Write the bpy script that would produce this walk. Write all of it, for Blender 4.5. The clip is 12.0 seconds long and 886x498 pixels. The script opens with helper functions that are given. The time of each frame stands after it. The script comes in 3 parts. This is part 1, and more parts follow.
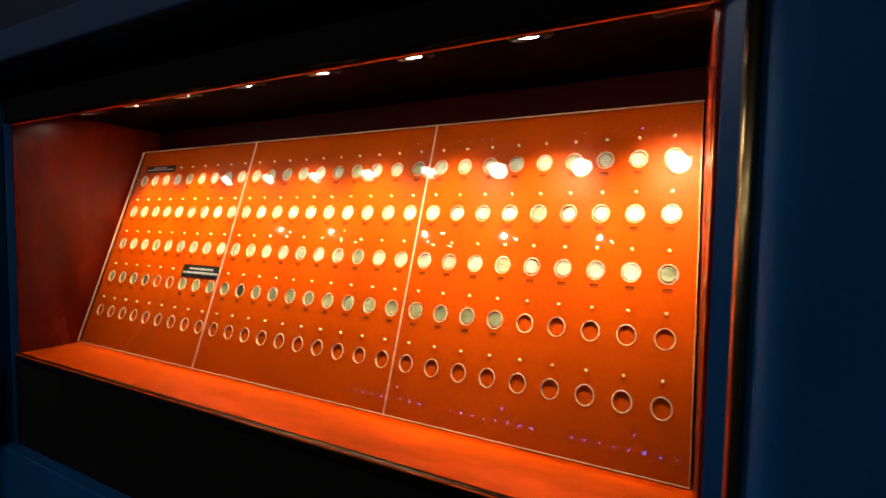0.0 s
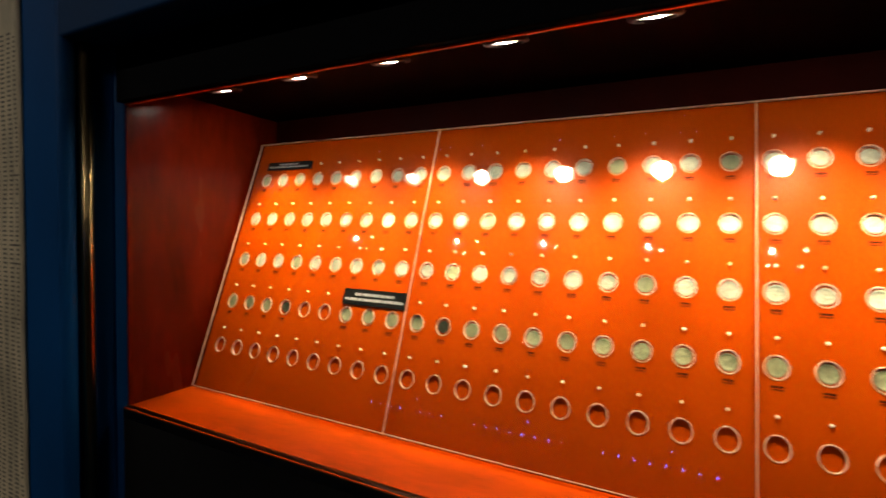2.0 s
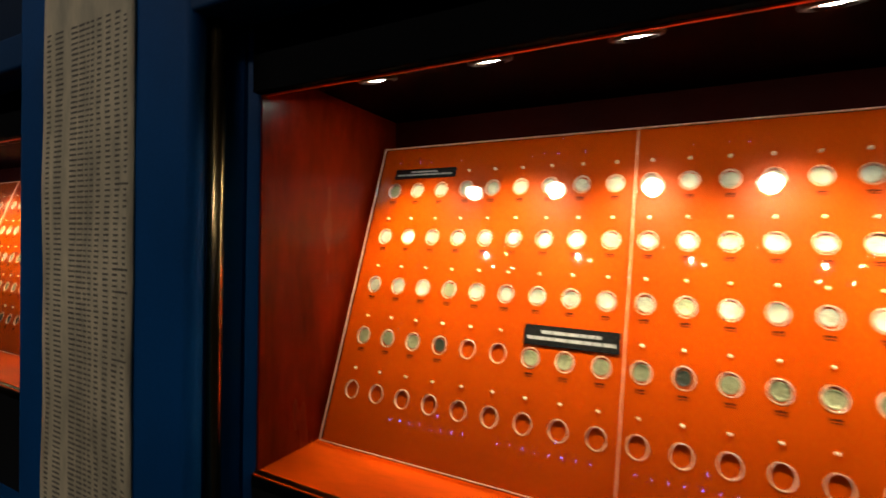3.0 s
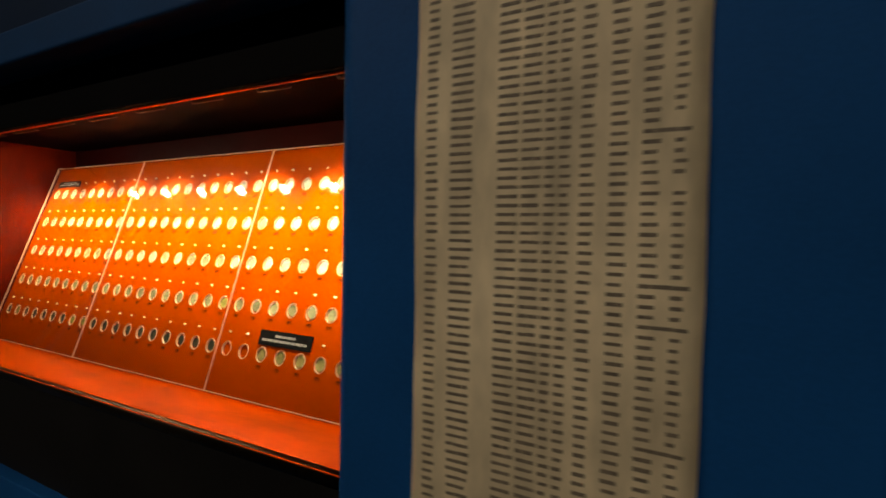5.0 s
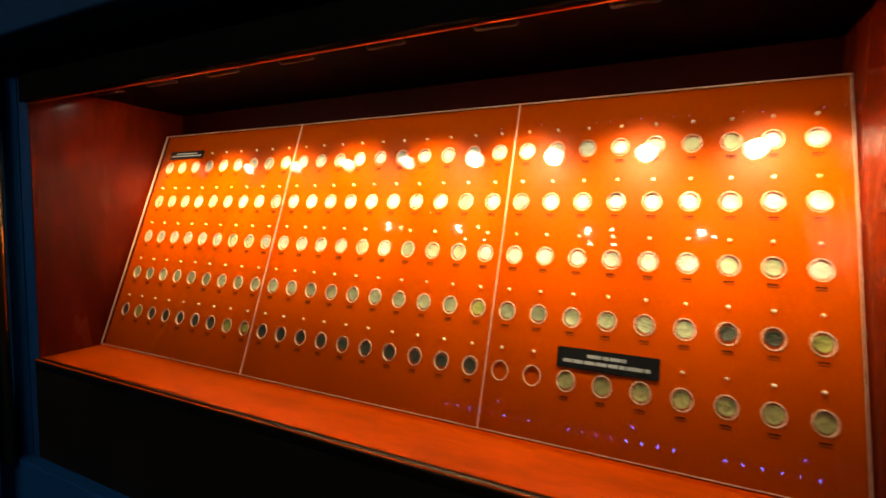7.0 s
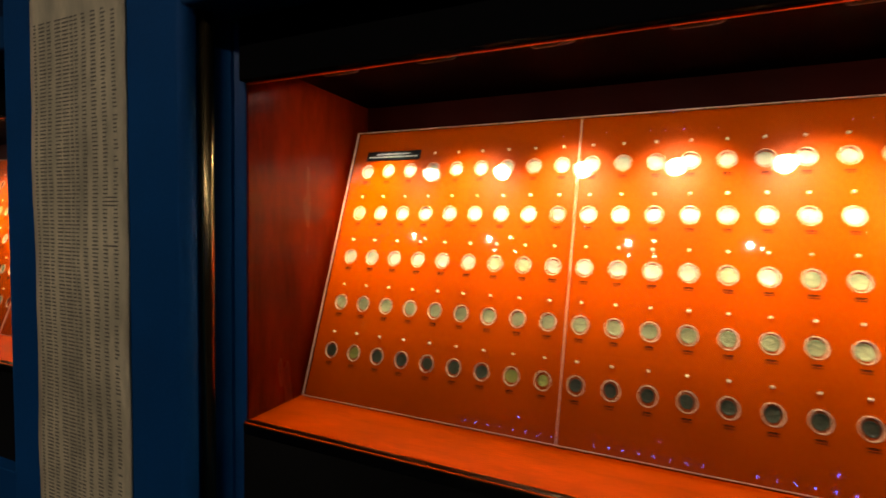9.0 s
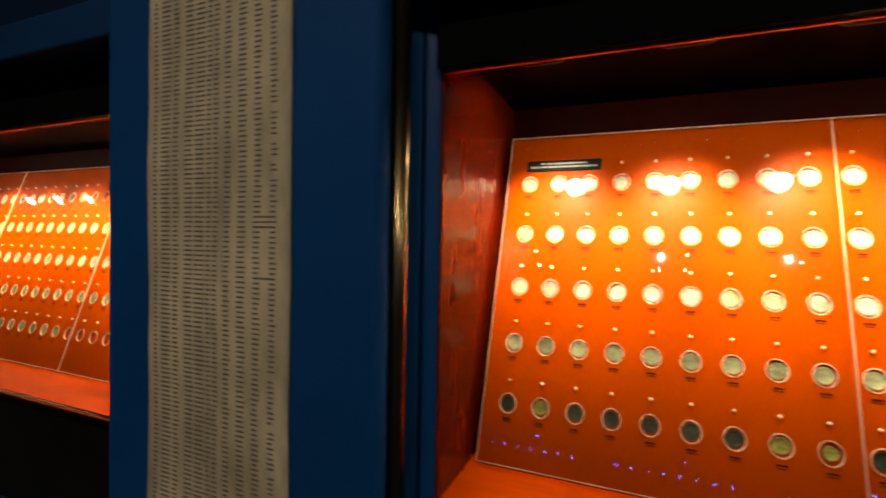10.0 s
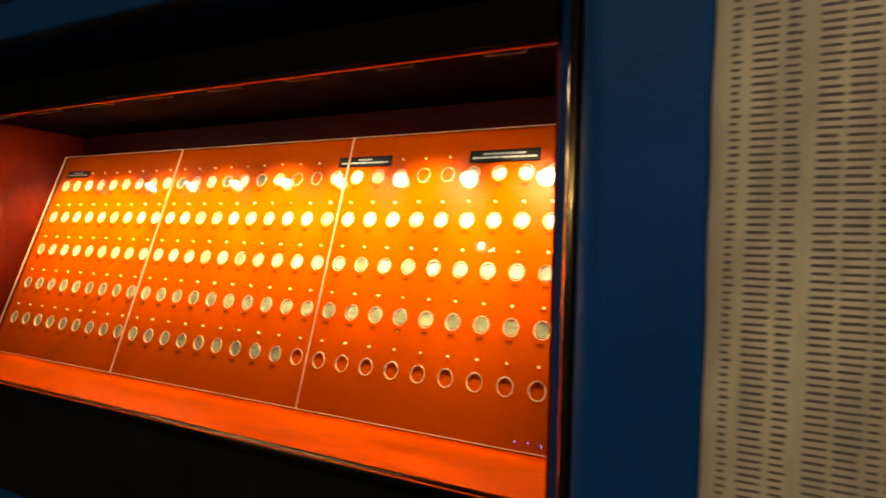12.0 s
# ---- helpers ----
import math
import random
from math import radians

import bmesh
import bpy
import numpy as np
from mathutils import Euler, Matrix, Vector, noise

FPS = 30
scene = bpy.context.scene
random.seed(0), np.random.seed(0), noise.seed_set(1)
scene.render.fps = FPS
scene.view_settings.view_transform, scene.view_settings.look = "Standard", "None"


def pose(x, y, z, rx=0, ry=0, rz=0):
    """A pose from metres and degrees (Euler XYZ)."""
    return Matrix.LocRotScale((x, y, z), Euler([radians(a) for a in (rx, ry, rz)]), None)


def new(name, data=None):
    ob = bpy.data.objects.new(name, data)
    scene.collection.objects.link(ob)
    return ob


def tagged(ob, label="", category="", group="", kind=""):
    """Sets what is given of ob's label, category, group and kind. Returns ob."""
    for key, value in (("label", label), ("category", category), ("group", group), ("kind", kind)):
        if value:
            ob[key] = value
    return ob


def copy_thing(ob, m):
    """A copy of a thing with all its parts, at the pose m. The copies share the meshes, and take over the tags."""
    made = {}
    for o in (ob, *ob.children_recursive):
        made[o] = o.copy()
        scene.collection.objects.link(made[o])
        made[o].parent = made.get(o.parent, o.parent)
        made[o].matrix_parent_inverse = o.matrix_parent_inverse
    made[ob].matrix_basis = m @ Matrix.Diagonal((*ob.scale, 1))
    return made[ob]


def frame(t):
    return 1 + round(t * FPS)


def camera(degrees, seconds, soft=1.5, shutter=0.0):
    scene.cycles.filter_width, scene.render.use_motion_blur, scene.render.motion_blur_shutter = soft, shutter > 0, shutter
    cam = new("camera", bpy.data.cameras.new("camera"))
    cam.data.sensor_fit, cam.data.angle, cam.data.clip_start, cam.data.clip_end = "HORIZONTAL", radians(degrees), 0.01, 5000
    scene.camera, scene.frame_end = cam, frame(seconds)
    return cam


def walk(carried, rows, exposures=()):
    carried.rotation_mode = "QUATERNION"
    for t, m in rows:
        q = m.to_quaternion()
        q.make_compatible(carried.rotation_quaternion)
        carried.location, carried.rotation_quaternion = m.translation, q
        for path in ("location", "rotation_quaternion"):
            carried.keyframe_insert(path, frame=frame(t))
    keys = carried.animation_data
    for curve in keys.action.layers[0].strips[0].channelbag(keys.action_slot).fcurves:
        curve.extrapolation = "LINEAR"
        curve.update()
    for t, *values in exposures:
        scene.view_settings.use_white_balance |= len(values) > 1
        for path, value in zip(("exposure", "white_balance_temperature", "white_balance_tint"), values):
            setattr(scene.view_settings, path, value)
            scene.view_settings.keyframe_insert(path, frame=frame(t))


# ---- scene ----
cam = camera(86.76, 12.0, soft=1.65, shutter=0.4)
# seconds, eye x, y, z, yaw, pitch, roll
ROWS = [
    (0.0, -0.0000, 0.0000, 1.4500, 27.28, -3.09, 0.92),
    (0.5, -0.1126, 0.0429, 1.4461, 27.30, -3.41, 1.00),
    (1.0, -0.2758, 0.0984, 1.4565, 27.14, -3.09, 0.94),
    (1.5, -0.4065, 0.0956, 1.4563, 27.10, -2.99, 0.94),
    (2.0, -0.6025, 0.0333, 1.4550, 26.87, -2.39, 1.07),
    (2.5, -0.7763, 0.0013, 1.4578, 27.23, -1.89, 1.22),
    (3.0, -0.9946, 0.0505, 1.4646, 27.41, -0.94, 1.18),
    (3.5, -1.2053, 0.0713, 1.4783, 27.47, -0.49, 1.18),
    (3.7, -1.2842, 0.0500, 1.4748, 27.61, -0.16, 1.07),
    (5.3, -1.9381, 0.0243, 1.4480, 26.66, -2.84, 1.06),
    (5.5, -2.0022, 0.0251, 1.4572, 26.55, -3.85, 0.98),
    (6.0, -2.1771, -0.0063, 1.4520, 26.64, -4.00, 0.94),
    (6.5, -2.3490, -0.0261, 1.4471, 26.20, -4.30, 0.85),
    (7.0, -2.5222, 0.0050, 1.4422, 25.82, -3.99, 0.87),
    (7.2, -2.5905, 0.0268, 1.4476, 25.74, -3.59, 0.92),
    (8.8, -3.1618, -0.0556, 1.4560, 23.90, -2.86, 1.03),
    (9.0, -3.2475, -0.0488, 1.4456, 23.53, -2.79, 1.01),
    (9.5, -3.4573, -0.0041, 1.4668, 23.21, -2.24, 1.02),
    (10.0, -3.6555, -0.0220, 1.4622, 23.05, -1.37, 1.02),
    (10.5, -3.8698, -0.0987, 1.4681, 22.86, -0.80, 0.94),
    (11.0, -4.0716, -0.0943, 1.4591, 22.60, -1.93, 0.79),
    (11.5, -4.2889, -0.0297, 1.4564, 22.37, -2.01, 1.03),
    (12.0, -4.4829, -0.0326, 1.4422, 21.89, -1.77, 1.17),
]
walk(cam, [(t, pose(x, y, z, 90 + pitch, 0, yaw) @ pose(0, 0, 0, 0, 0, roll)) for t, x, y, z, yaw, pitch, roll in ROWS],
     exposures=[(0.0, 0.03, 6500, 8), (0.7, -0.1, 6450, 9), (1.5, -0.28, 6450, 9), (2.5, -0.25, 6400, 8), (3.0, -0.12, 6350, 8), (3.7, 0.05, 6350, 9), (5.3, 0.34, 7600, 10), (6.0, 0.32, 7550, 10), (6.5, 0.1, 7350, 10), (7.2, -0.2, 7200, 10),
                (8.8, -0.15, 6900, 10), (9.5, -0.1, 6900, 11), (10.5, 0.28, 7250, 10), (11.0, 0.37, 7450, 10), (12.0, 0.42, 7900, 10)])

# ---- world and light numbers ----
world = bpy.data.worlds.new("world")
scene.world = world
world.use_nodes = True
world.node_tree.nodes["Background"].inputs[0].default_value = (0.02, 0.03, 0.05, 1)
world.node_tree.nodes["Background"].inputs[1].default_value = 0.1
SPOT_WATTS, BULB_GLOW, ROOM_WATTS = 37.0, 42.0, 62.0
WARM = (1.0, 0.79, 0.50)
COOL = (1.0, 0.96, 0.92)

# ---- plan numbers (metres) ----
PITCH = 2.3025                     # from one case to the next
CASES = (0.0, -PITCH, -2 * PITCH)
FACE = 0.508                      # blue wall face
PILLAR_R, PILLAR_L = 0.093, -1.6865   # the wall's edges beside a case
IN_R, IN_L = 0.024, -1.621       # inside of a case
GLASS_Y = 0.612
LEDGE_Z, TOP_Z = 1.074, 1.746
HEADER_Z, SILL_Z = 1.808, 0.880
BACK_Y = 1.00
BOARD_L, BOARD_R = -1.6065, 0.020
FOOT = Vector((0, 0.742, 1.0765))
UP = Vector((0, math.sin(0.3337), math.cos(0.3337)))
OUT = Vector((0, -UP.z, UP.y))
BOARD_H = 0.627
COL0, COL = -1.5636, 0.0571
ROW5, ROW = 0.1035, 0.1053
SPLITS = (COL0 + 0.490, COL0 + 1.061)
FLOOR_Z, CEIL_Z = 0.0, 4.7
ROOM_X, ROOM_Y = (-9.6, 3.6), -7.1


# ---- materials ----
def mat(name, base, rough=0.5, metal=0.0, vary=0.15, scale=8.0, stretch=(1, 1, 1), bump=0.1, bump_scale=120.0, coat=0.0, per_object=0.0, spec=0.5, rvar=0.1):
    m = bpy.data.materials.new(name)
    m.use_nodes = True
    n, l = m.node_tree.nodes, m.node_tree.links
    b = n["Principled BSDF"]
    b.inputs["Metallic"].default_value = metal
    b.inputs["Coat Weight"].default_value = coat
    b.inputs["Coat Roughness"].default_value = 0.08
    b.inputs["Specular IOR Level"].default_value = spec
    co = n.new("ShaderNodeTexCoord")
    mp = n.new("ShaderNodeMapping")
    mp.inputs["Scale"].default_value = stretch
    l.new(co.outputs["Object"], mp.inputs["Vector"])
    big = n.new("ShaderNodeTexNoise")
    big.inputs["Scale"].default_value = scale
    big.inputs["Detail"].default_value = 6
    l.new(mp.outputs[0], big.inputs["Vector"])
    fine = n.new("ShaderNodeTexNoise")
    fine.inputs["Scale"].default_value = bump_scale
    fine.inputs["Detail"].default_value = 4
    l.new(mp.outputs[0], fine.inputs["Vector"])
    ramp = n.new("ShaderNodeValToRGB")
    ramp.color_ramp.elements[0].position, ramp.color_ramp.elements[1].position = 0.3, 0.7
    ramp.color_ramp.elements[0].color = (*[c * (1 - vary) for c in base], 1)
    ramp.color_ramp.elements[1].color = (*[min(1, c * (1 + vary)) for c in base], 1)
    add = n.new("ShaderNodeMath")
    add.operation = "MULTIPLY_ADD"
    l.new(fine.outputs[0], add.inputs[0])
    add.inputs[1].default_value = 0.35
    l.new(big.outputs[0], add.inputs[2])
    sub = n.new("ShaderNodeMath")
    sub.operation = "SUBTRACT"
    l.new(add.outputs[0], sub.inputs[0])
    sub.inputs[1].default_value = 0.175
    l.new(sub.outputs[0], ramp.inputs[0])
    colour = ramp.outputs[0]
    if per_object:
        info = n.new("ShaderNodeObjectInfo")
        hsv = n.new("ShaderNodeHueSaturation")
        rng = n.new("ShaderNodeMapRange")
        rng.inputs["To Min"].default_value, rng.inputs["To Max"].default_value = 1 - per_object, 1 + per_object
        l.new(info.outputs["Random"], rng.inputs["Value"])
        l.new(rng.outputs[0], hsv.inputs["Value"])
        l.new(colour, hsv.inputs["Color"])
        colour = hsv.outputs[0]
    l.new(colour, b.inputs["Base Color"])
    rr = n.new("ShaderNodeMapRange")
    rr.inputs["To Min"].default_value, rr.inputs["To Max"].default_value = max(0.02, rough - rvar), min(1, rough + rvar)
    l.new(big.outputs[0], rr.inputs["Value"])
    l.new(rr.outputs[0], b.inputs["Roughness"])
    if bump:
        bp = n.new("ShaderNodeBump")
        bp.inputs["Strength"].default_value = bump
        bp.inputs["Distance"].default_value = 0.002
        l.new(fine.outputs[0], bp.inputs["Height"])
        l.new(bp.outputs[0], b.inputs["Normal"])
    return m


def glow(name, colour, strength):
    m = bpy.data.materials.new(name)
    m.use_nodes = True
    n, l = m.node_tree.nodes, m.node_tree.links
    n.remove(n["Principled BSDF"])
    e = n.new("ShaderNodeEmission")
    e.inputs[0].default_value = (*colour, 1)
    e.inputs[1].default_value = strength
    l.new(e.outputs[0], n["Material Output"].inputs[0])
    return m


def clear(name, ior=1.49, rough=0.02, tint=(0.98, 0.98, 0.97), sheen=(1.0, 1.0, 1.0)):
    m = bpy.data.materials.new(name)
    m.use_nodes = True
    n, l = m.node_tree.nodes, m.node_tree.links
    n.remove(n["Principled BSDF"])
    tr, gl, mix, fr = (n.new("ShaderNodeBsdfTransparent"), n.new("ShaderNodeBsdfGlossy"), n.new("ShaderNodeMixShader"), n.new("ShaderNodeLayerWeight"))
    tr.inputs[0].default_value = (*tint, 1)
    gl.inputs["Roughness"].default_value = rough
    gl.inputs["Color"].default_value = (*sheen, 1)
    fr.inputs["Blend"].default_value = 0.5
    power, scale = n.new("ShaderNodeMath"), n.new("ShaderNodeMath")
    power.operation, scale.operation = "POWER", "MULTIPLY_ADD"
    power.inputs[1].default_value = 5.0
    f0 = ((ior - 1) / (ior + 1)) ** 2
    scale.inputs[1].default_value, scale.inputs[2].default_value = 1 - f0, f0
    l.new(fr.outputs["Facing"], power.inputs[0])
    l.new(power.outputs[0], scale.inputs[0])
    l.new(scale.outputs[0], mix.inputs[0])
    l.new(tr.outputs[0], mix.inputs[1])
    l.new(gl.outputs[0], mix.inputs[2])
    l.new(mix.outputs[0], n["Material Output"].inputs[0])
    return m


M_BLUE = mat("blue_paint", (0.002, 0.060, 0.19), 0.6, vary=0.18, scale=3, bump=0.15, bump_scale=220, spec=0.12)
M_BLUE_GLOSS = mat("blue_lacquer", (0.002, 0.058, 0.19), 0.35, vary=0.12, scale=6, bump=0.06)
M_BLACK = mat("black_panel", (0.007, 0.006, 0.005), 0.6, vary=0.3, scale=5, bump=0.1, spec=0.12)
M_FASCIA = mat("matt_black_fascia", (0.003, 0.0027, 0.0025), 0.7, vary=0.3, scale=5, bump=0.1, spec=0.03)
M_NOSE = mat("dark_bronze_edge", (0.10, 0.075, 0.042), 0.34, metal=1.0, vary=0.45, scale=7, stretch=(0.6, 1, 1), bump=0.08)
M_METAL = mat("bronze_metal", (0.36, 0.24, 0.10), 0.27, metal=1.0, vary=0.15, scale=12, stretch=(1, 1, 0.08), bump=0.05)
M_BOARD = mat("orange_board", (0.34, 0.042, 0.0001), 0.36, vary=0.10, scale=4, bump=0.04, bump_scale=300, spec=0.035)
# one veneer in two tones: ledge brightened for lamp light, uprights darkened for shade
M_WOOD = mat("lit_orange_veneer", (0.70, 0.070, 0.0003), 0.33, vary=0.30, scale=10, stretch=(0.35, 1, 1), bump=0.05, bump_scale=90, spec=0.1)
M_WOOD_V = mat("shaded_veneer_upright", (0.11, 0.0065, 0.0003), 0.26, vary=0.45, scale=11, stretch=(1, 1, 0.22), bump=0.03, bump_scale=90, spec=0.25, rvar=0.06)
# near-black colour stands in for the shade under the case top
M_TOP = mat("shaded_red_top", (0.003, 0.0003, 0.0002), 0.5, vary=0.2, scale=6, bump=0.05, spec=0.02)
# the unlit back's shade is mixed into this dark red
M_BACK = mat("shaded_red_back", (0.018, 0.0010, 0.0002), 0.5, vary=0.3, scale=7, stretch=(1, 1, 0.4), bump=0.05, spec=0.02)
M_RING = mat("pale_ring", (0.86, 0.52, 0.34), 0.3, vary=0.08, scale=60, bump=0.05)
M_PIN = mat("ivory_pin", (0.85, 0.74, 0.58), 0.4, vary=0.08, scale=200, bump=0.05)
M_INK = mat("dark_ink", (0.014, 0.003, 0.002), 0.7, vary=0.2, scale=300, bump=0, spec=0.05)
M_COIN = mat("silver_coin", (0.37, 0.39, 0.30), 0.38, metal=0.3, vary=0.28, scale=170, bump=0.9, bump_scale=420, per_object=0.22)
M_COIN_OLD = mat("tarnished_coin", (0.24, 0.26, 0.145), 0.40, metal=0.3, vary=0.35, scale=150, bump=0.9, bump_scale=380, per_object=0.25)
M_COIN_DARK = mat("blackened_coin", (0.028, 0.034, 0.018), 0.42, metal=0.2, vary=0.45, scale=140, bump=0.9, bump_scale=380, per_object=0.4)
M_COIN_GREEN = mat("green_patina_coin", (0.24, 0.24, 0.05), 0.5, metal=0.3, vary=0.4, scale=140, bump=0.9, bump_scale=380, per_object=0.25)
M_COIN_OLIVE = mat("olive_coin", (0.26, 0.24, 0.085), 0.42, metal=0.25, vary=0.35, scale=150, bump=0.9, bump_scale=380, per_object=0.2)
M_PLATE = mat("black_label", (0.006, 0.006, 0.006), 0.5, vary=0.2, scale=40, bump=0.05, spec=0.08)
M_WHITE = mat("white_lettering", (0.29, 0.31, 0.31), 0.5, vary=0.05, scale=200, bump=0)
M_PAPER = mat("printed_paper", (0.66, 0.52, 0.31), 0.7, vary=0.32, scale=11, stretch=(1, 1, 0.35), bump=0.25, bump_scale=60)
M_PRINT = mat("print_ink", (0.18, 0.135, 0.088), 0.7, vary=0.25, scale=90, bump=0)
M_EDGE = mat("frosted_edge", (0.85, 0.5, 0.34), 0.4, vary=0.06, scale=60, bump=0.05)
# the pillars' blue, darkened so the lintel carries its shade in the colour
M_LINTEL = mat("shaded_blue_lintel", (0.002, 0.036, 0.105), 0.6, vary=0.2, scale=4, bump=0.15, bump_scale=220, spec=0.12)
# wall above the lintel, several times darker than the pillar blue
M_UPPER = mat("upper_wall_blue", (0.0015, 0.012, 0.035), 0.6, vary=0.2, scale=3, bump=0.12, bump_scale=220, spec=0.1)
M_LED = glow("blue_led_glow", (0.03, 0.12, 1.0), 22.0)
M_CUP = mat("reflector_cup", (0.85, 0.83, 0.8), 0.18, metal=1.0, vary=0.05, scale=60, bump=0.05)
M_TRIM = mat("dark_trim", (0.04, 0.03, 0.025), 0.4, metal=0.6, vary=0.1, scale=60, bump=0.05)
M_BULB = glow("bulb_glow", (1.0, 0.92, 0.76), BULB_GLOW * 1.4)
M_RIM = glow("lamp_rim_glow", (1.0, 0.90, 0.72), 5.0)
M_CORE = glow("lamp_core_glow", (1.0, 0.94, 0.82), BULB_GLOW * 10)
M_ROOMBULB = glow("room_bulb_glow", COOL, 32.0)
M_SHEET = clear("acrylic_sheet")
M_PANE = clear("front_glass", 1.45, 0.0, (0.97, 0.98, 0.975), (0.07, 0.06, 0.20))
M_FLOOR = mat("dark_carpet", (0.012, 0.012, 0.014), 0.9, vary=0.3, scale=20, bump=0.5, bump_scale=500)
M_CEIL = mat("dark_ceiling", (0.008, 0.009, 0.012), 0.8, vary=0.15, scale=4, bump=0.2)
M_ROOM = mat("dark_blue_room_wall", (0.004, 0.010, 0.022), 0.6, vary=0.15, scale=2, bump=0.15)


# ---- mesh helpers ----
def box(bm, x0, x1, y0, y1, z0, z1):
    vs = [bm.verts.new((x, y, z)) for x in (x0, x1) for y in (y0, y1) for z in (z0, z1)]
    for a, b, c, d in ((0, 1, 3, 2), (4, 6, 7, 5), (0, 4, 5, 1), (2, 3, 7, 6), (0, 2, 6, 4), (1, 5, 7, 3)):
        bm.faces.new((vs[a], vs[b], vs[c], vs[d]))


def block(x0, x1, y0, y1, z0, z1, bevel=0.0, seg=2):
    bm = bmesh.new()
    box(bm, x0, x1, y0, y1, z0, z1)
    bmesh.ops.recalc_face_normals(bm, faces=bm.faces)
    if bevel:
        bmesh.ops.bevel(bm, geom=bm.edges[:], offset=bevel, segments=seg, affect="EDGES", profile=0.5)
    return bm


def extruded(profile, axis, a, b):
    """A closed profile swept along x (profile in y, z) or along z (profile in x, y)."""
    bm = bmesh.new()
    ends = []
    for v in (a, b):
        ends.append([bm.verts.new((v, p, q) if axis == "x" else (p, q, v)) for p, q in profile])
    n = len(profile)
    for i in range(n):
        bm.faces.new((ends[0][i], ends[0][(i + 1) % n], ends[1][(i + 1) % n], ends[1][i]))
    bm.faces.new(ends[0][::-1])
    bm.faces.new(ends[1])
    bmesh.ops.recalc_face_normals(bm, faces=bm.faces)
    return bm


def lathe(profile, seg=24, close=False):
    """Turned about z from (radius, height) pairs."""
    bm = bmesh.new()
    rings = []
    for r, h in profile:
        if r < 1e-6:
            rings.append([bm.verts.new((0, 0, h))])
        else:
            rings.append([bm.verts.new((r * math.cos(2 * math.pi * k / seg), r * math.sin(2 * math.pi * k / seg), h)) for k in range(seg)])
    pairs = list(zip(rings, rings[1:])) + ([(rings[-1], rings[0])] if close else [])
    for p, q in pairs:
        for k in range(seg):
            j = (k + 1) % seg
            if len(p) == 1 and len(q) > 1:
                bm.faces.new((p[0], q[j], q[k]))
            elif len(q) == 1 and len(p) > 1:
                bm.faces.new((p[k], p[j], q[0]))
            elif len(p) > 1:
                bm.faces.new((p[k], p[j], q[j], q[k]))
    bmesh.ops.recalc_face_normals(bm, faces=bm.faces)
    return bm


def mesh(name, bm, material, smooth=False):
    me = bpy.data.meshes.new(name)
    bm.to_mesh(me)
    bm.free()
    me.materials.append(material)
    if smooth:
        for p in me.polygons:
            p.use_smooth = True
    return me


def part(name, bm, material, parent=None, label="", smooth=False):
    ob = new(name, mesh(name, bm, material, smooth))
    ob.parent = parent
    return tagged(ob, label)


def placed(name, data, m, parent=None, label=""):
    ob = new(name, data)
    ob.parent = parent
    ob.matrix_local = m
    return tagged(ob, label)


def structure(name, bm, material, label, category):
    return tagged(part(name, bm, material), label, category, kind="structure")


def on_board(x, s, h=0.0):
    """A frame on the sloping board: x along it, s up it, h off it; z points out of the board."""
    m = Matrix((Vector((1, 0, 0)), UP, OUT)).transposed().to_4x4()
    m.translation = FOOT + UP * s + OUT * h + Vector((x, 0, 0))
    return m


# ---- room ----
X0, X1 = ROOM_X
structure("floor", block(X0 - 0.2, X1 + 0.2, ROOM_Y - 0.2, 1.4, FLOOR_Z - 0.2, FLOOR_Z), M_FLOOR, "dark carpeted floor of the exhibition hall", "floor")
structure("ceiling", block(X0 - 0.2, X1 + 0.2, ROOM_Y - 0.2, 1.4, CEIL_Z, CEIL_Z + 0.2), M_CEIL, "dark painted ceiling of the exhibition hall", "ceiling")
structure("wall_south", block(X0 - 0.2, X1 + 0.2, ROOM_Y - 0.2, ROOM_Y, FLOOR_Z, CEIL_Z), M_ROOM, "plain dark blue wall behind the walkway", "wall")
structure("wall_west", block(X0 - 0.2, X0, ROOM_Y, FACE, FLOOR_Z, CEIL_Z), M_ROOM, "plain dark blue end wall", "wall")
structure("wall_east", block(X1, X1 + 0.2, ROOM_Y, FACE, FLOOR_Z, CEIL_Z), M_ROOM, "plain dark blue end wall", "wall")
structure("wall_back", block(X0 - 0.2, X1 + 0.2, 1.2, 1.4, FLOOR_Z, CEIL_Z), M_ROOM, "dark wall closing the cases at the back", "wall")

# blue pillars between the cases, header above and dado below
def pillar(x0, x1, round_l, round_r):
    """A wall pillar whose front edges turn round into the case openings."""
    def corner(x, side, r):
        arc = [(x + side * r * math.sin(a), FACE + r - r * math.cos(a)) for a in [math.pi / 2 * k / 8 for k in range(9)]]
        return arc + [(x + side * r, FACE + r + 0.006), (x, FACE + r + 0.014), (x, 1.2)]
    right = corner(x1, 1, 0.018) if round_r else [(x1, FACE), (x1, 1.2)]
    left = corner(x0, -1, 0.029) if round_l else [(x0, FACE), (x0, 1.2)]
    return extruded(right + left[::-1], "z", FLOOR_Z, CEIL_Z)


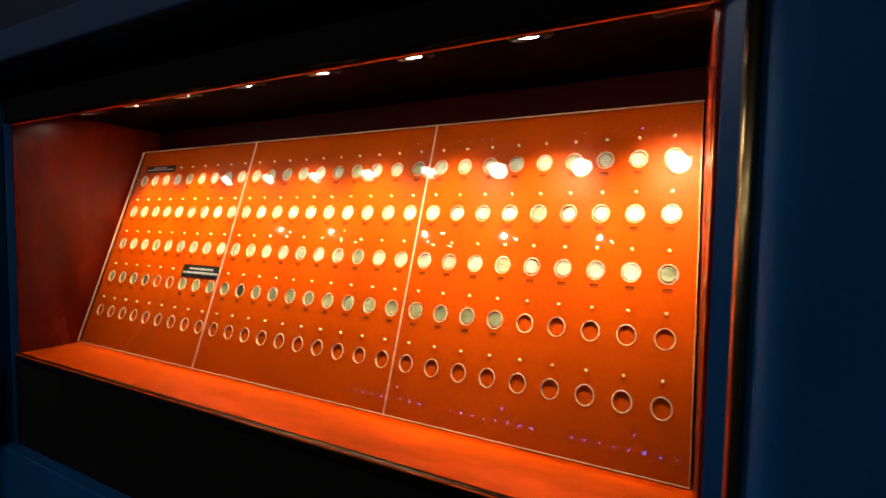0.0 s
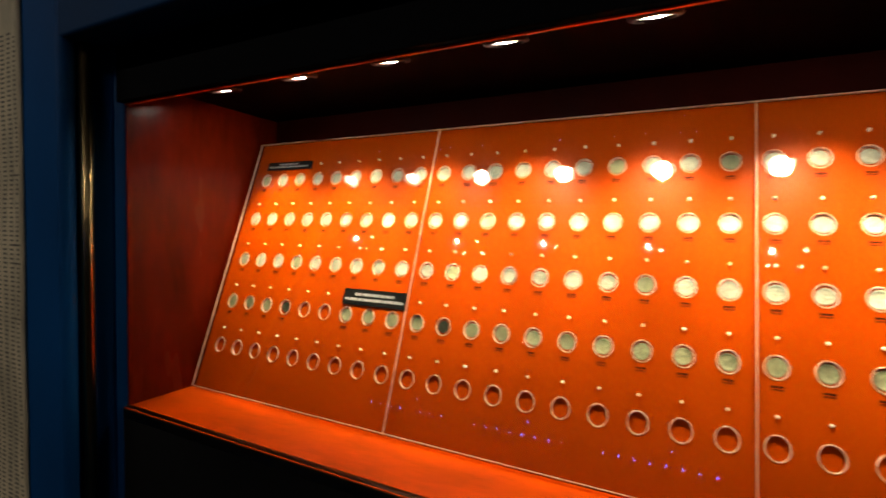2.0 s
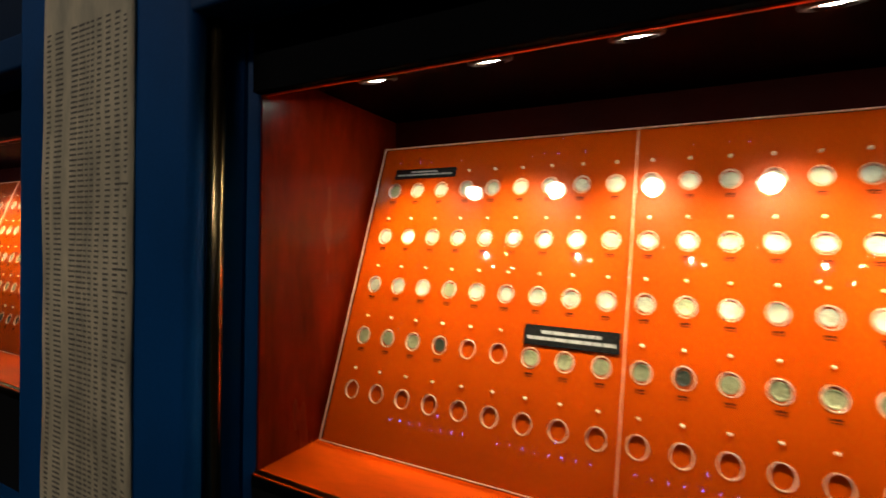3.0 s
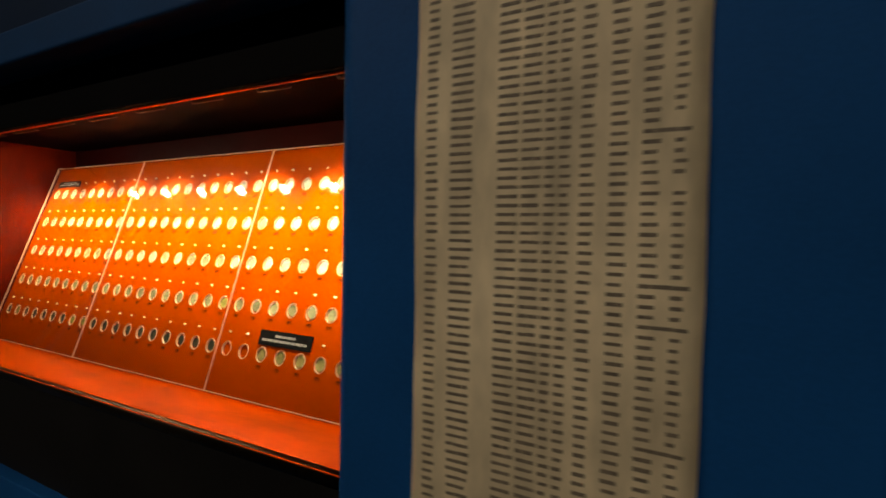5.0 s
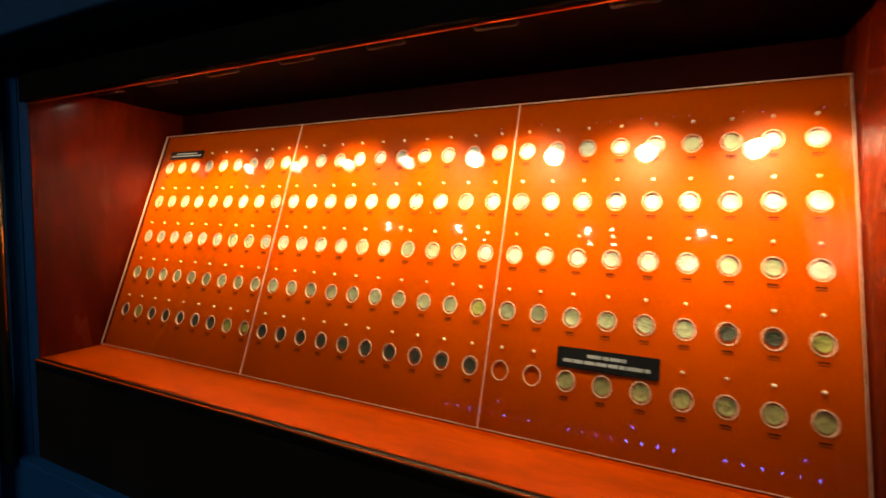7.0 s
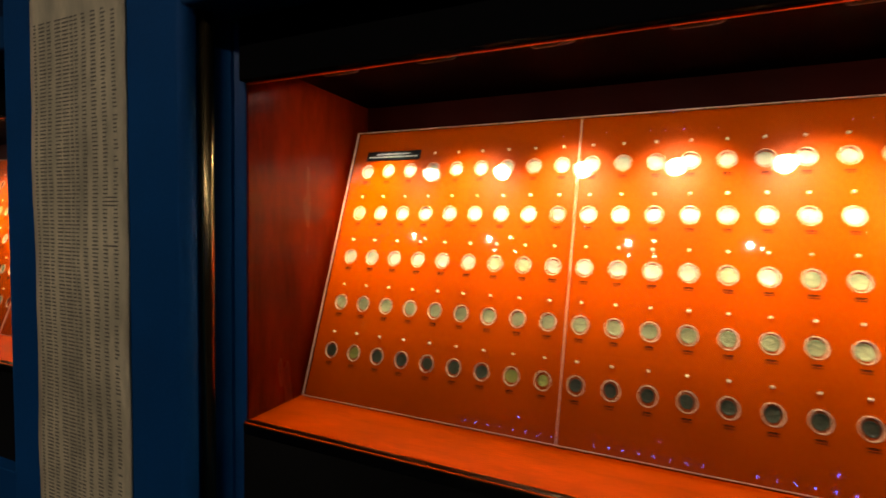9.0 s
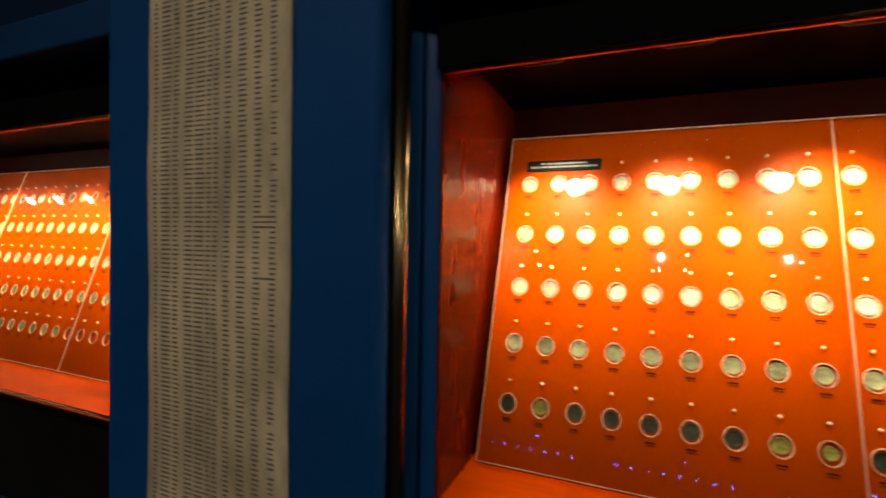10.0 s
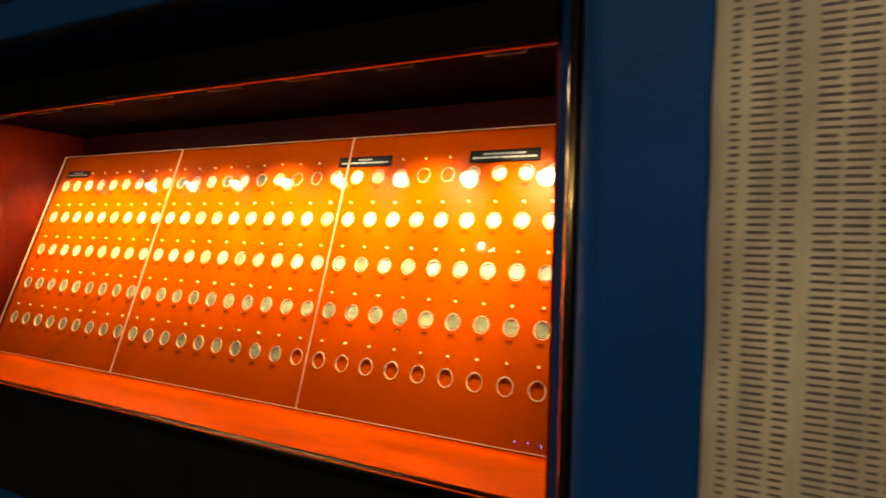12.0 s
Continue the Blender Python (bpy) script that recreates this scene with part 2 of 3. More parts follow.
edges = [X1] + [c + e for c in CASES for e in (PILLAR_R, PILLAR_L)] + [X0]
for i in range(0, len(edges), 2):
    structure("wall_pillar_%d" % (i // 2 + 1), pillar(edges[i + 1], edges[i], i < 6, i > 0), M_BLUE, "blue painted wall pillar between display cases", "wall")
for i, c in enumerate(CASES):
    structure("wall_header_%d" % (i + 1), block(c + PILLAR_L, c + PILLAR_R, FACE + 0.003, 1.2, HEADER_Z, HEADER_Z + 0.072, 0.006, 3), M_LINTEL, "blue painted lintel above the display case, darkened for shade", "wall")
    structure("wall_upper_%d" % (i + 1), block(c + PILLAR_L, c + PILLAR_R, FACE + 0.012, 1.2, HEADER_Z + 0.072, CEIL_Z), M_UPPER, "wall above the lintel, much darker blue than the pillars", "wall")
    structure("wall_dado_%d" % (i + 1), block(c + PILLAR_L, c + PILLAR_R, FACE + 0.056, 1.2, FLOOR_Z, SILL_Z - 0.058, 0.004), M_BLUE, "blue painted wall below the display case", "wall")


# ---- display cases ----
def display_case(c):
    ob = tagged(new("display_case"), "built-in showcase with orange veneer interior and black fascia", "display case", "showcases along the wall")
    ob.location = (c, FACE, SILL_Z)
    o = Matrix.Translation((0, -FACE, -SILL_Z))

    def put(name, bm, material, label="", smooth=False, parent=ob):
        bm.transform(o)
        return part(name, bm, material, parent, label, smooth)

    put("ledge", block(IN_L, IN_R, GLASS_Y - 0.02, BACK_Y, LEDGE_Z - 0.02, LEDGE_Z), M_WOOD, "glossy orange veneer ledge, coloured brighter for lamp light")
    put("side_panel", block(IN_L - 0.018, IN_L, GLASS_Y - 0.01, BACK_Y, LEDGE_Z - 0.02, TOP_Z + 0.02), M_WOOD_V, "orange veneer side panel, coloured darker for shade")
    put("side_panel", block(IN_R, IN_R + 0.018, GLASS_Y - 0.01, BACK_Y, LEDGE_Z - 0.02, TOP_Z + 0.02), M_WOOD_V, "orange veneer side panel, coloured darker for shade")
    put("back_panel", block(IN_L - 0.018, IN_R + 0.018, BACK_Y, BACK_Y + 0.018, LEDGE_Z - 0.02, TOP_Z + 0.02), M_BACK, "back panel, orange darkened to red for shade")
    put("top_panel", block(IN_L, IN_R, GLASS_Y - 0.005, BACK_Y, TOP_Z, TOP_Z + 0.018), M_TOP, "top panel carrying the downlights, its colour darkened for shade")
    put("fascia", block(IN_L - 0.004, IN_R + 0.004, GLASS_Y - 0.028, GLASS_Y - 0.008, TOP_Z - 0.047, HEADER_Z + 0.03, 0.002), M_FASCIA, "matt black fascia above the glass")
    put("fascia_lip", block(IN_L, IN_R, GLASS_Y - 0.0135, GLASS_Y - 0.0085, TOP_Z - 0.0495, TOP_Z - 0.0472, 0.0004), M_WOOD, "thin orange veneer lip")
    put("lower_panel", block(IN_L - 0.004, IN_R + 0.004, GLASS_Y - 0.019, GLASS_Y - 0.008, SILL_Z - 0.066, LEDGE_Z - 0.022, 0.001), M_BLACK, "matt black panel below the glass")
    nose = [(GLASS_Y - 0.008, LEDGE_Z - 0.0215), (GLASS_Y - 0.008, LEDGE_Z + 0.0015)]
    nose += [(GLASS_Y - 0.014 - 0.007 * math.sin(a), LEDGE_Z - 0.0055 + 0.007 * math.cos(a)) for a in [math.pi / 2 * k / 8 for k in range(9)]]
    nose += [(GLASS_Y - 0.021, LEDGE_Z - 0.0215)]
    put("nosing", extruded(nose, "x", IN_L - 0.002, IN_R + 0.002), M_NOSE, "rounded dark bronze edge strip", True)
    put("glass_pane", block(IN_L - 0.005, IN_R + 0.005, GLASS_Y - 0.004, GLASS_Y, LEDGE_Z, TOP_Z - 0.047), M_PANE, "clear front glass").visible_shadow = False
    z0, z1 = SILL_Z - 0.06, HEADER_Z + 0.02
    for side, edge, inner in ((1, PILLAR_L, IN_L), (-1, PILLAR_R, IN_R)):
        def strip(name, pts, material, label, smooth=False):
            put(name, extruded([(edge + side * a, b) for a, b in pts], "z", z0, z1), material, label, smooth)
        w = abs(inner - edge)
        strip("jamb_back", [(0.001, 0.575), (0.036, 0.590), (0.036, 0.606), (0.001, 0.606)], M_BLUE, "recessed groove of the jamb")
        post = [((0.0225 if side > 0 else 0.040) + (0.0140 if side > 0 else 0.0085) * math.cos(a), (0.550 if side > 0 else 0.557) + 0.011 * math.sin(a)) for a in [2 * math.pi * k / 20 for k in range(20)]]
        strip("jamb_post", post, M_METAL, "dark bronze rounded post", True)
        strip("jamb_strip", [(0.040, 0.596), (0.044, 0.590), (w - 0.006, 0.600), (w - 0.003, 0.604), (w - 0.003, 0.622), (0.040, 0.622)], M_BLUE_GLOSS, "blue lacquered inner strip")
    return ob


cases = [display_case(c) for c in CASES]


# ---- downlights ----
def downlight():
    ob = tagged(new("downlight"), "small round recessed halogen downlight in the case top", "lamp", "case downlights")
    part("trim_ring", lathe([(0.026, 0.024), (0.026, -0.003), (0.029, -0.005), (0.034, -0.003), (0.035, 0.0), (0.035, 0.024)], 28, True), M_TRIM, ob, "dark metal trim ring", True)
    part("reflector", lathe([(0.026, -0.002), (0.020, 0.012), (0.010, 0.017)], 24), M_CUP, ob, "mirrored reflector cup", True)
    part("filament", lathe([(0.0, -0.0027), (0.006, -0.0026), (0.009, -0.0023), (0.0, -0.0021)], 16), M_CORE, ob, "intensely bright lamp core", True)
    part("bulb", lathe([(0.0, -0.0022), (0.010, -0.0020), (0.0165, -0.0010), (0.0185, 0.001)], 24), M_BULB, ob, "glowing halogen bulb", True)
    part("lens_rim", lathe([(0.0195, 0.0012), (0.0205, -0.0014), (0.0240, -0.0010), (0.0255, 0.0015)], 24), M_RIM, ob, "dimly lit glass rim", True)
    return ob


def beam_lamp(watts, degrees):
    lamp = bpy.data.lights.new("spot", "SPOT")
    lamp.energy, lamp.color, lamp.spot_size, lamp.spot_blend, lamp.shadow_soft_size = watts, WARM, radians(degrees), 1.0, 0.018
    return lamp


BEAMS = ((beam_lamp(SPOT_WATTS * 0.88, 66), 24), (beam_lamp(SPOT_WATTS * 1.08, 64), 29), (beam_lamp(SPOT_WATTS * 1.08, 66), 28))
first = downlight()
# first lamp's x, spacing, drop below the top and tilt towards the board, case by case
LAMP_ROWS = ((-1.478, 0.2087, 0.002, 15.0), (-1.505, 0.2050, 0.003, 21.5), (-1.500, 0.2030, 0.003, 20.0))
rnd = random.Random(7)
for i, c in enumerate(CASES):
    x0, gap, drop, tilt = LAMP_ROWS[i]
    for k in range(8):
        m = pose(c + x0 + gap * k, 0.724, TOP_Z - drop, (20 if (i, k) == (0, 7) else tilt) + rnd.uniform(-1.0, 1.0) * (i > 0), rnd.uniform(-1, 1), 0)
        if i == 0 and k == 0:
            first.matrix_world = m
        else:
            copy_thing(first, m)
        beam = new("downlight_beam", BEAMS[i][0])
        beam.matrix_world = m @ pose(0, 0, -0.012, BEAMS[i][1] - tilt, 0, 0)

# ---- sloping coin boards ----
EMPTY = {
    0: {(4, 5), (4, 6)} | {(4, k) for k in range(24, 29)} | {(5, k) for k in range(1, 29)},
    1: {(5, 20), (5, 21)},
    2: {(1, 17), (1, 18), (1, 23), (1, 24)} | {(5, k) for k in range(19, 29)},
}
DARK = {
    0: {(4, 4), (4, 11)},
    1: {(5, k) for k in range(1, 20) if k not in (2, 8, 9)} | {(4, 26), (4, 27)},
    2: {(1, 10), (1, 13), (1, 15)},
}
GREEN = {
    0: set(),
    1: {(5, 2), (5, 8), (5, 9), (4, 28), (4, 19)},
    2: set(),
}
# label plates: from column, to column, row, height of the plate
PLATES = {
    0: [(0.9, 3.5, 1, 0.022, (0.45, 0.9)), (6.75, 9.45, 4, 0.034, (0.62, 0.92))],
    1: [(0.85, 3.35, 1, 0.023, (0.62, 0.9)), (21.7, 24.45, 5, 0.034, (0.38, 0.86))],
    2: [(0.85, 2.7, 1, 0.022, (0.4, 0.85)), (19.0, 21.5, 1, 0.026, (0.25, 0.88)), (24.8, 27.45, 1, 0.028, (0.6, 0.9))],
}

OVAL = Matrix.Diagonal((0.93, 1.06, 1, 1))
HOLE, DEEP = 0.0164, 0.0037
ring_me = mesh("ring", lathe([(0.0150, -DEEP), (0.0150, 0.0004), (0.0154, 0.0013), (0.0161, 0.0013), (0.0165, 0.0004), (0.0165, -DEEP)], 32, True), M_RING, True)


def pierced_front():
    """The front of a board, pierced by a round hole for each coin."""
    bm = bmesh.new()
    xs = [BOARD_L] + [COL0 + (k - 0.5) * COL for k in range(1, 28)] + [BOARD_R]
    ss = [0.0] + [ROW5 + (k + 0.5) * ROW for k in range(4)] + [BOARD_H]
    rx, ry = HOLE * 0.93, HOLE * 1.06
    for i in range(28):
        for j in range(5):
            cx, cs = COL0 + i * COL, ROW5 + j * ROW
            x0, x1, s0, s1 = xs[i] - cx, xs[i + 1] - cx, ss[j] - cs, ss[j + 1] - cs
            turns = [2 * math.pi * k / 32 + 0.01 for k in range(32)] + [math.atan2(v, u) % (2 * math.pi) for u in (x0, x1) for v in (s0, s1)]
            inner, outer = [], []
            for t in sorted(turns):
                u, v = math.cos(t), math.sin(t)
                inner.append(bm.verts.new((cx + rx * u / math.hypot(u, v * rx / ry), cs + rx * v / math.hypot(u, v * rx / ry), 0)))
                reach = min((x1 if u > 0 else x0) / u if abs(u) > 1e-9 else 9, (s1 if v > 0 else s0) / v if abs(v) > 1e-9 else 9)
                outer.append(bm.verts.new((cx + reach * u, cs + reach * v, 0)))
            n = len(inner)
            for k in range(n):
                q = (k + 1) % n
                bm.faces.new((inner[k], outer[k], outer[q], inner[q]))
    rim = [bm.verts.new((x, y, z)) for z in (0, -DEEP) for x, y in ((BOARD_L, 0), (BOARD_R, 0), (BOARD_R, BOARD_H), (BOARD_L, BOARD_H))]
    for k in range(4):
        bm.faces.new((rim[k], rim[4 + k], rim[4 + (k + 1) % 4], rim[(k + 1) % 4]))
    return bm


front_me = mesh("panel", pierced_front(), M_BOARD)
pin_me = mesh("pin", lathe([(0.0, 0.0050), (0.0016, 0.0048), (0.0023, 0.0040), (0.0024, 0.0)], 12), M_PIN, True)


def year_mesh():
    bm = bmesh.new()
    for k in range(4):
        x = -0.0074 + 0.0038 * k
        box(bm, x, x + 0.0031, 0.0005, 0.0035, 0.0, 0.0004)
        box(bm, x + 0.0006, x + 0.0031, -0.0032, -0.0010, 0.0, 0.0004)
    bmesh.ops.recalc_face_normals(bm, faces=bm.faces)
    return mesh("year_mark", bm, M_INK)


year_me = year_mesh()


def coin_mesh(r, material, seed):
    rnd = random.Random(seed)
    prof = [(0.0, 0.0016), (r * 0.45, 0.0018), (r * 0.8, 0.0015), (r * 0.86, 0.0021), (r * 0.96, 0.0021), (r, 0.0015), (r, 0.0), (0.0, 0.0)]
    bm = lathe(prof, 30)
    for v in bm.verts:
        q = math.hypot(v.co.x, v.co.y)
        if q > r * 0.7:
            a = math.atan2(v.co.y, v.co.x)
            k = 1 + 0.012 * math.sin(3 * a + seed) + 0.008 * math.sin(7 * a + 2 * seed)
            v.co.x *= k
            v.co.y *= k
        v.co.z += rnd.uniform(-0.0001, 0.0001) if v.co.z > 0.001 else 0
    return mesh("coin", bm, material, True)


COINS = {
    "bright": [coin_mesh(0.0127, M_COIN, 1), coin_mesh(0.0120, M_COIN, 2), coin_mesh(0.0130, M_COIN, 3)],
    "old": [coin_mesh(0.0125, M_COIN_OLD, 4), coin_mesh(0.0125, M_COIN_OLD, 5)],
    "dark": [coin_mesh(0.0112, M_COIN_DARK, 6), coin_mesh(0.0120, M_COIN_DARK, 7)],
    "olive": [coin_mesh(0.0128, M_COIN_OLIVE, 10), coin_mesh(0.0131, M_COIN_OLIVE, 11)],
    "green": [coin_mesh(0.0098, M_COIN_GREEN, 8), coin_mesh(0.0118, M_COIN_GREEN, 9)],
}
COIN_LABEL = {
    "bright": "pale silver coin in a round holder on the orange board",
    "old": "greyish tarnished silver coin in a round holder",
    "dark": "blackened dark coin in a round holder",
    "olive": "yellowish olive silver coin in a round holder",
    "green": "small green patinated coin in a round holder",
}


def words(bm, x0, x1, y, h, z, rnd):
    """Bars the length of words between x0 and x1."""
    x = x0
    while x < x1 - 0.002:
        w = min(rnd.uniform(0.008, 0.024), x1 - x)
        box(bm, x, x + w, y - h / 2, y + h / 2, z, z + 0.0004)
        x += w + 0.0018


for i, c in enumerate(CASES):
    rnd = random.Random(40 + i)
    board = tagged(new("coin_board"), "sloping orange display board with rows of round coin holders", "display board", "coin boards")
    board.matrix_world = on_board(c, 0, 0)
    placed("panel", front_me, Matrix.Identity(4), board, "orange lacquered panel with round recesses")
    part("backing", block(BOARD_L, BOARD_R, 0, BOARD_H, -0.018, -DEEP, 0.001, 1), M_BOARD, board, "orange backing panel")
    cuts = [BOARD_L, *SPLITS, BOARD_R]
    for a, b in zip(cuts, cuts[1:]):
        sheet = part("cover_sheet", block(a + 0.0016, b - 0.0016, 0.003, BOARD_H - 0.003, 0.0072, 0.0107), M_SHEET, board, "clear acrylic cover sheet")
        sheet.visible_shadow = False
        part("sheet_edge", block(a + 0.0004, a + 0.0008, 0.003, BOARD_H - 0.003, 0.0070, 0.0109), M_EDGE, sheet, "bright polished edge")
        part("sheet_edge", block(b - 0.0008, b - 0.0004, 0.003, BOARD_H - 0.003, 0.0070, 0.0109), M_EDGE, sheet, "bright polished edge")
        part("sheet_edge", block(a + 0.0002, b - 0.0002, BOARD_H - 0.003, BOARD_H - 0.0022, 0.0070, 0.0109), M_EDGE, sheet, "bright polished edge")
        part("sheet_edge", block(a + 0.0002, b - 0.0002, 0.0022, 0.003, 0.0070, 0.0109), M_EDGE, sheet, "bright polished edge")
    covered = set()
    for a, b, row, h, bars in PLATES[i]:
        covered |= {(row, k) for k in range(1, 29) if a - 0.2 < k < b + 0.2}
    for row in range(1, 6):
        s = ROW5 + (5 - row) * ROW
        for k in range(1, 29):
            x = COL0 + (k - 1) * COL
            jx, js = rnd.uniform(-0.0006, 0.0006), rnd.uniform(-0.0005, 0.0005)
            placed("ring", ring_me, Matrix.Translation((x, s, 0)) @ OVAL, board)
            if (row, k) not in covered:
                placed("pin", pin_me, Matrix.Translation((x + jx, s + 0.040 + js, 0)), board)
            if (row, k) in EMPTY[i]:
                continue
            placed("year_mark", year_me, Matrix.Translation((x + jx, s - 0.0280, 0)), board)
            key = (row, k)
            if key in DARK[i]:
                sort = "dark"
            elif key in GREEN[i]:
                sort = "green"
            elif i == 1 and row == 5 and k > 21:
                sort = "olive"
            else:
                sort = "old" if row >= 4 or rnd.random() < (0.04, 0.10, 0.30)[row - 1] else "bright"
            me = rnd.choice(COINS[sort])
            coin = new("coin", me)
            coin.matrix_world = on_board(c + x + jx, s + js, 0.0004 - DEEP) @ pose(0, 0, 0, rnd.uniform(-1.5, 1.5), rnd.uniform(-1.5, 1.5), 0) @ OVAL @ pose(0, 0, 0, 0, 0, rnd.uniform(0, 360))
            tagged(coin, COIN_LABEL[sort], "coin", "coins in the showcases")
    for a, b, row, h, bars in PLATES[i]:
        s = ROW5 + (5 - row) * ROW + 0.0385
        xa, xb = COL0 + (a - 1) * COL, COL0 + (b - 1) * COL
        w = xb - xa
        plate = tagged(new("label_plate"), "black label plate with two lines of white lettering", "label", "black label plates")
        plate.matrix_world = on_board(c + (xa + xb) / 2, s, 0.0006)
        part("plate", block(-w / 2, w / 2, -h / 2, h / 2, 0, 0.0025, 0.0005, 1), M_PLATE, plate)
        for line, (share, y) in enumerate(zip(bars, (0.17, -0.14))):
            bm = bmesh.new()
            words(bm, -w * share / 2, w * share / 2, h * y, h * 0.16, 0.0025, rnd)
            part("lettering", bm, M_WHITE, plate, "line of small white lettering")

# ---- printed lists on the pillars ----
LISTS = (
    (-2.1114, 0.300, 0.0097, (1.551, 1.407, 1.364, 1.255),
     ((0.045, 0.098), (0.148, 0.245), (0.335, 0.418), (0.425, 0.50), (0.506, 0.548), (0.555, 0.598), (0.625, 0.675), (0.718, 0.778), (0.815, 0.871), (0.905, 0.945))),
    (-4.4114, 0.296, 0.0075, (1.488, 1.481, 1.473, 1.3995),
     ((0.045, 0.08), (0.105, 0.182), (0.196, 0.245), (0.285, 0.355), (0.362, 0.44), (0.446, 0.488), (0.494, 0.535), (0.57, 0.62), (0.665, 0.725), (0.77, 0.82), (0.875, 0.92))),
)


def buckle(x, z):
    """How far the paper stands off the wall."""
    return 0.0011 * (1 + math.sin(9 * z + 11 * x)) + 0.0007 * (1 + math.sin(23 * z - 17 * x + 1.3))


def wavy_sheet(w, h):
    bm = bmesh.new()
    nx, nz = 14, 70
    rows = []
    for j in range(nz + 1):
        z = h * j / nz
        left, right = 0.0008 * math.sin(13 * z) + 0.0004 * math.sin(41 * z), w + 0.0006 * math.sin(17 * z + 2) + 0.0003 * math.sin(47 * z)
        xs = [left + (right - left) * k / nx for k in range(nx + 1)]
        rows.append([bm.verts.new((x, -0.0030 - buckle(x, z), z)) for x in xs] + [bm.verts.new((right, -0.0002, z)), bm.verts.new((left, -0.0002, z))])
    n = nx + 3
    for p, q in zip(rows, rows[1:]):
        for k in range(n):
            m = (k + 1) % n
            bm.faces.new((p[k], p[m], q[m], q[k]))
    bm.faces.new(rows[0])
    bm.faces.new(rows[-1][::-1])
    bmesh.ops.recalc_face_normals(bm, faces=bm.faces)
    return bm


for i, (x0, w, line, marks, columns) in enumerate(LISTS):
    rnd = random.Random(90 + i)
    z0, z1 = 0.70, 2.05
    sheet = tagged(new("printed_list"), "tall beige sheet printed with close columns of dark text", "wall chart", "printed lists on the pillars")
    sheet.location = (x0, FACE, z0)
    part("paper", wavy_sheet(w, z1 - z0), M_PAPER, sheet, "beige paper sheet, slightly buckled", True)
    count = int((1.845 - z0) / line)
    for a, b in columns:
        bm = bmesh.new()
        for n in range(2, count):
            z = marks[0] - z0 + line * (n - int((marks[0] - z0) / line))
            xa, xb = a * w + rnd.uniform(0, 0.0015), b * w - rnd.uniform(0, 0.0035)
            wide = any(abs(z + z0 - q) < line / 2 for q in marks)
            if wide and 0.76 < a < 0.86:
                xb = min(xb + 0.030, w * 0.96)
            elif (wide and a > 0.86) or (a > 0.86 and rnd.random() < 0.06):
                continue
            h = line * rnd.uniform(0.36, 0.44)
            x = xa
            while x < xb - 0.002:
                e = min(x + rnd.uniform(0.008, 0.022), xb)
                y = -0.0034 - buckle((x + e) / 2, z)
                dz = rnd.uniform(-0.0002, 0.0002)
                box(bm, x, e, y, y + 0.0008, z + dz - h / 2, z + dz + h / 2 * rnd.uniform(0.8, 1.0))
                x = e + rnd.uniform(0.0003, 0.0007)
        tagged(part("text_column", bm, M_PRINT, sheet, "column of small dark printed lines"), kind="stuff")

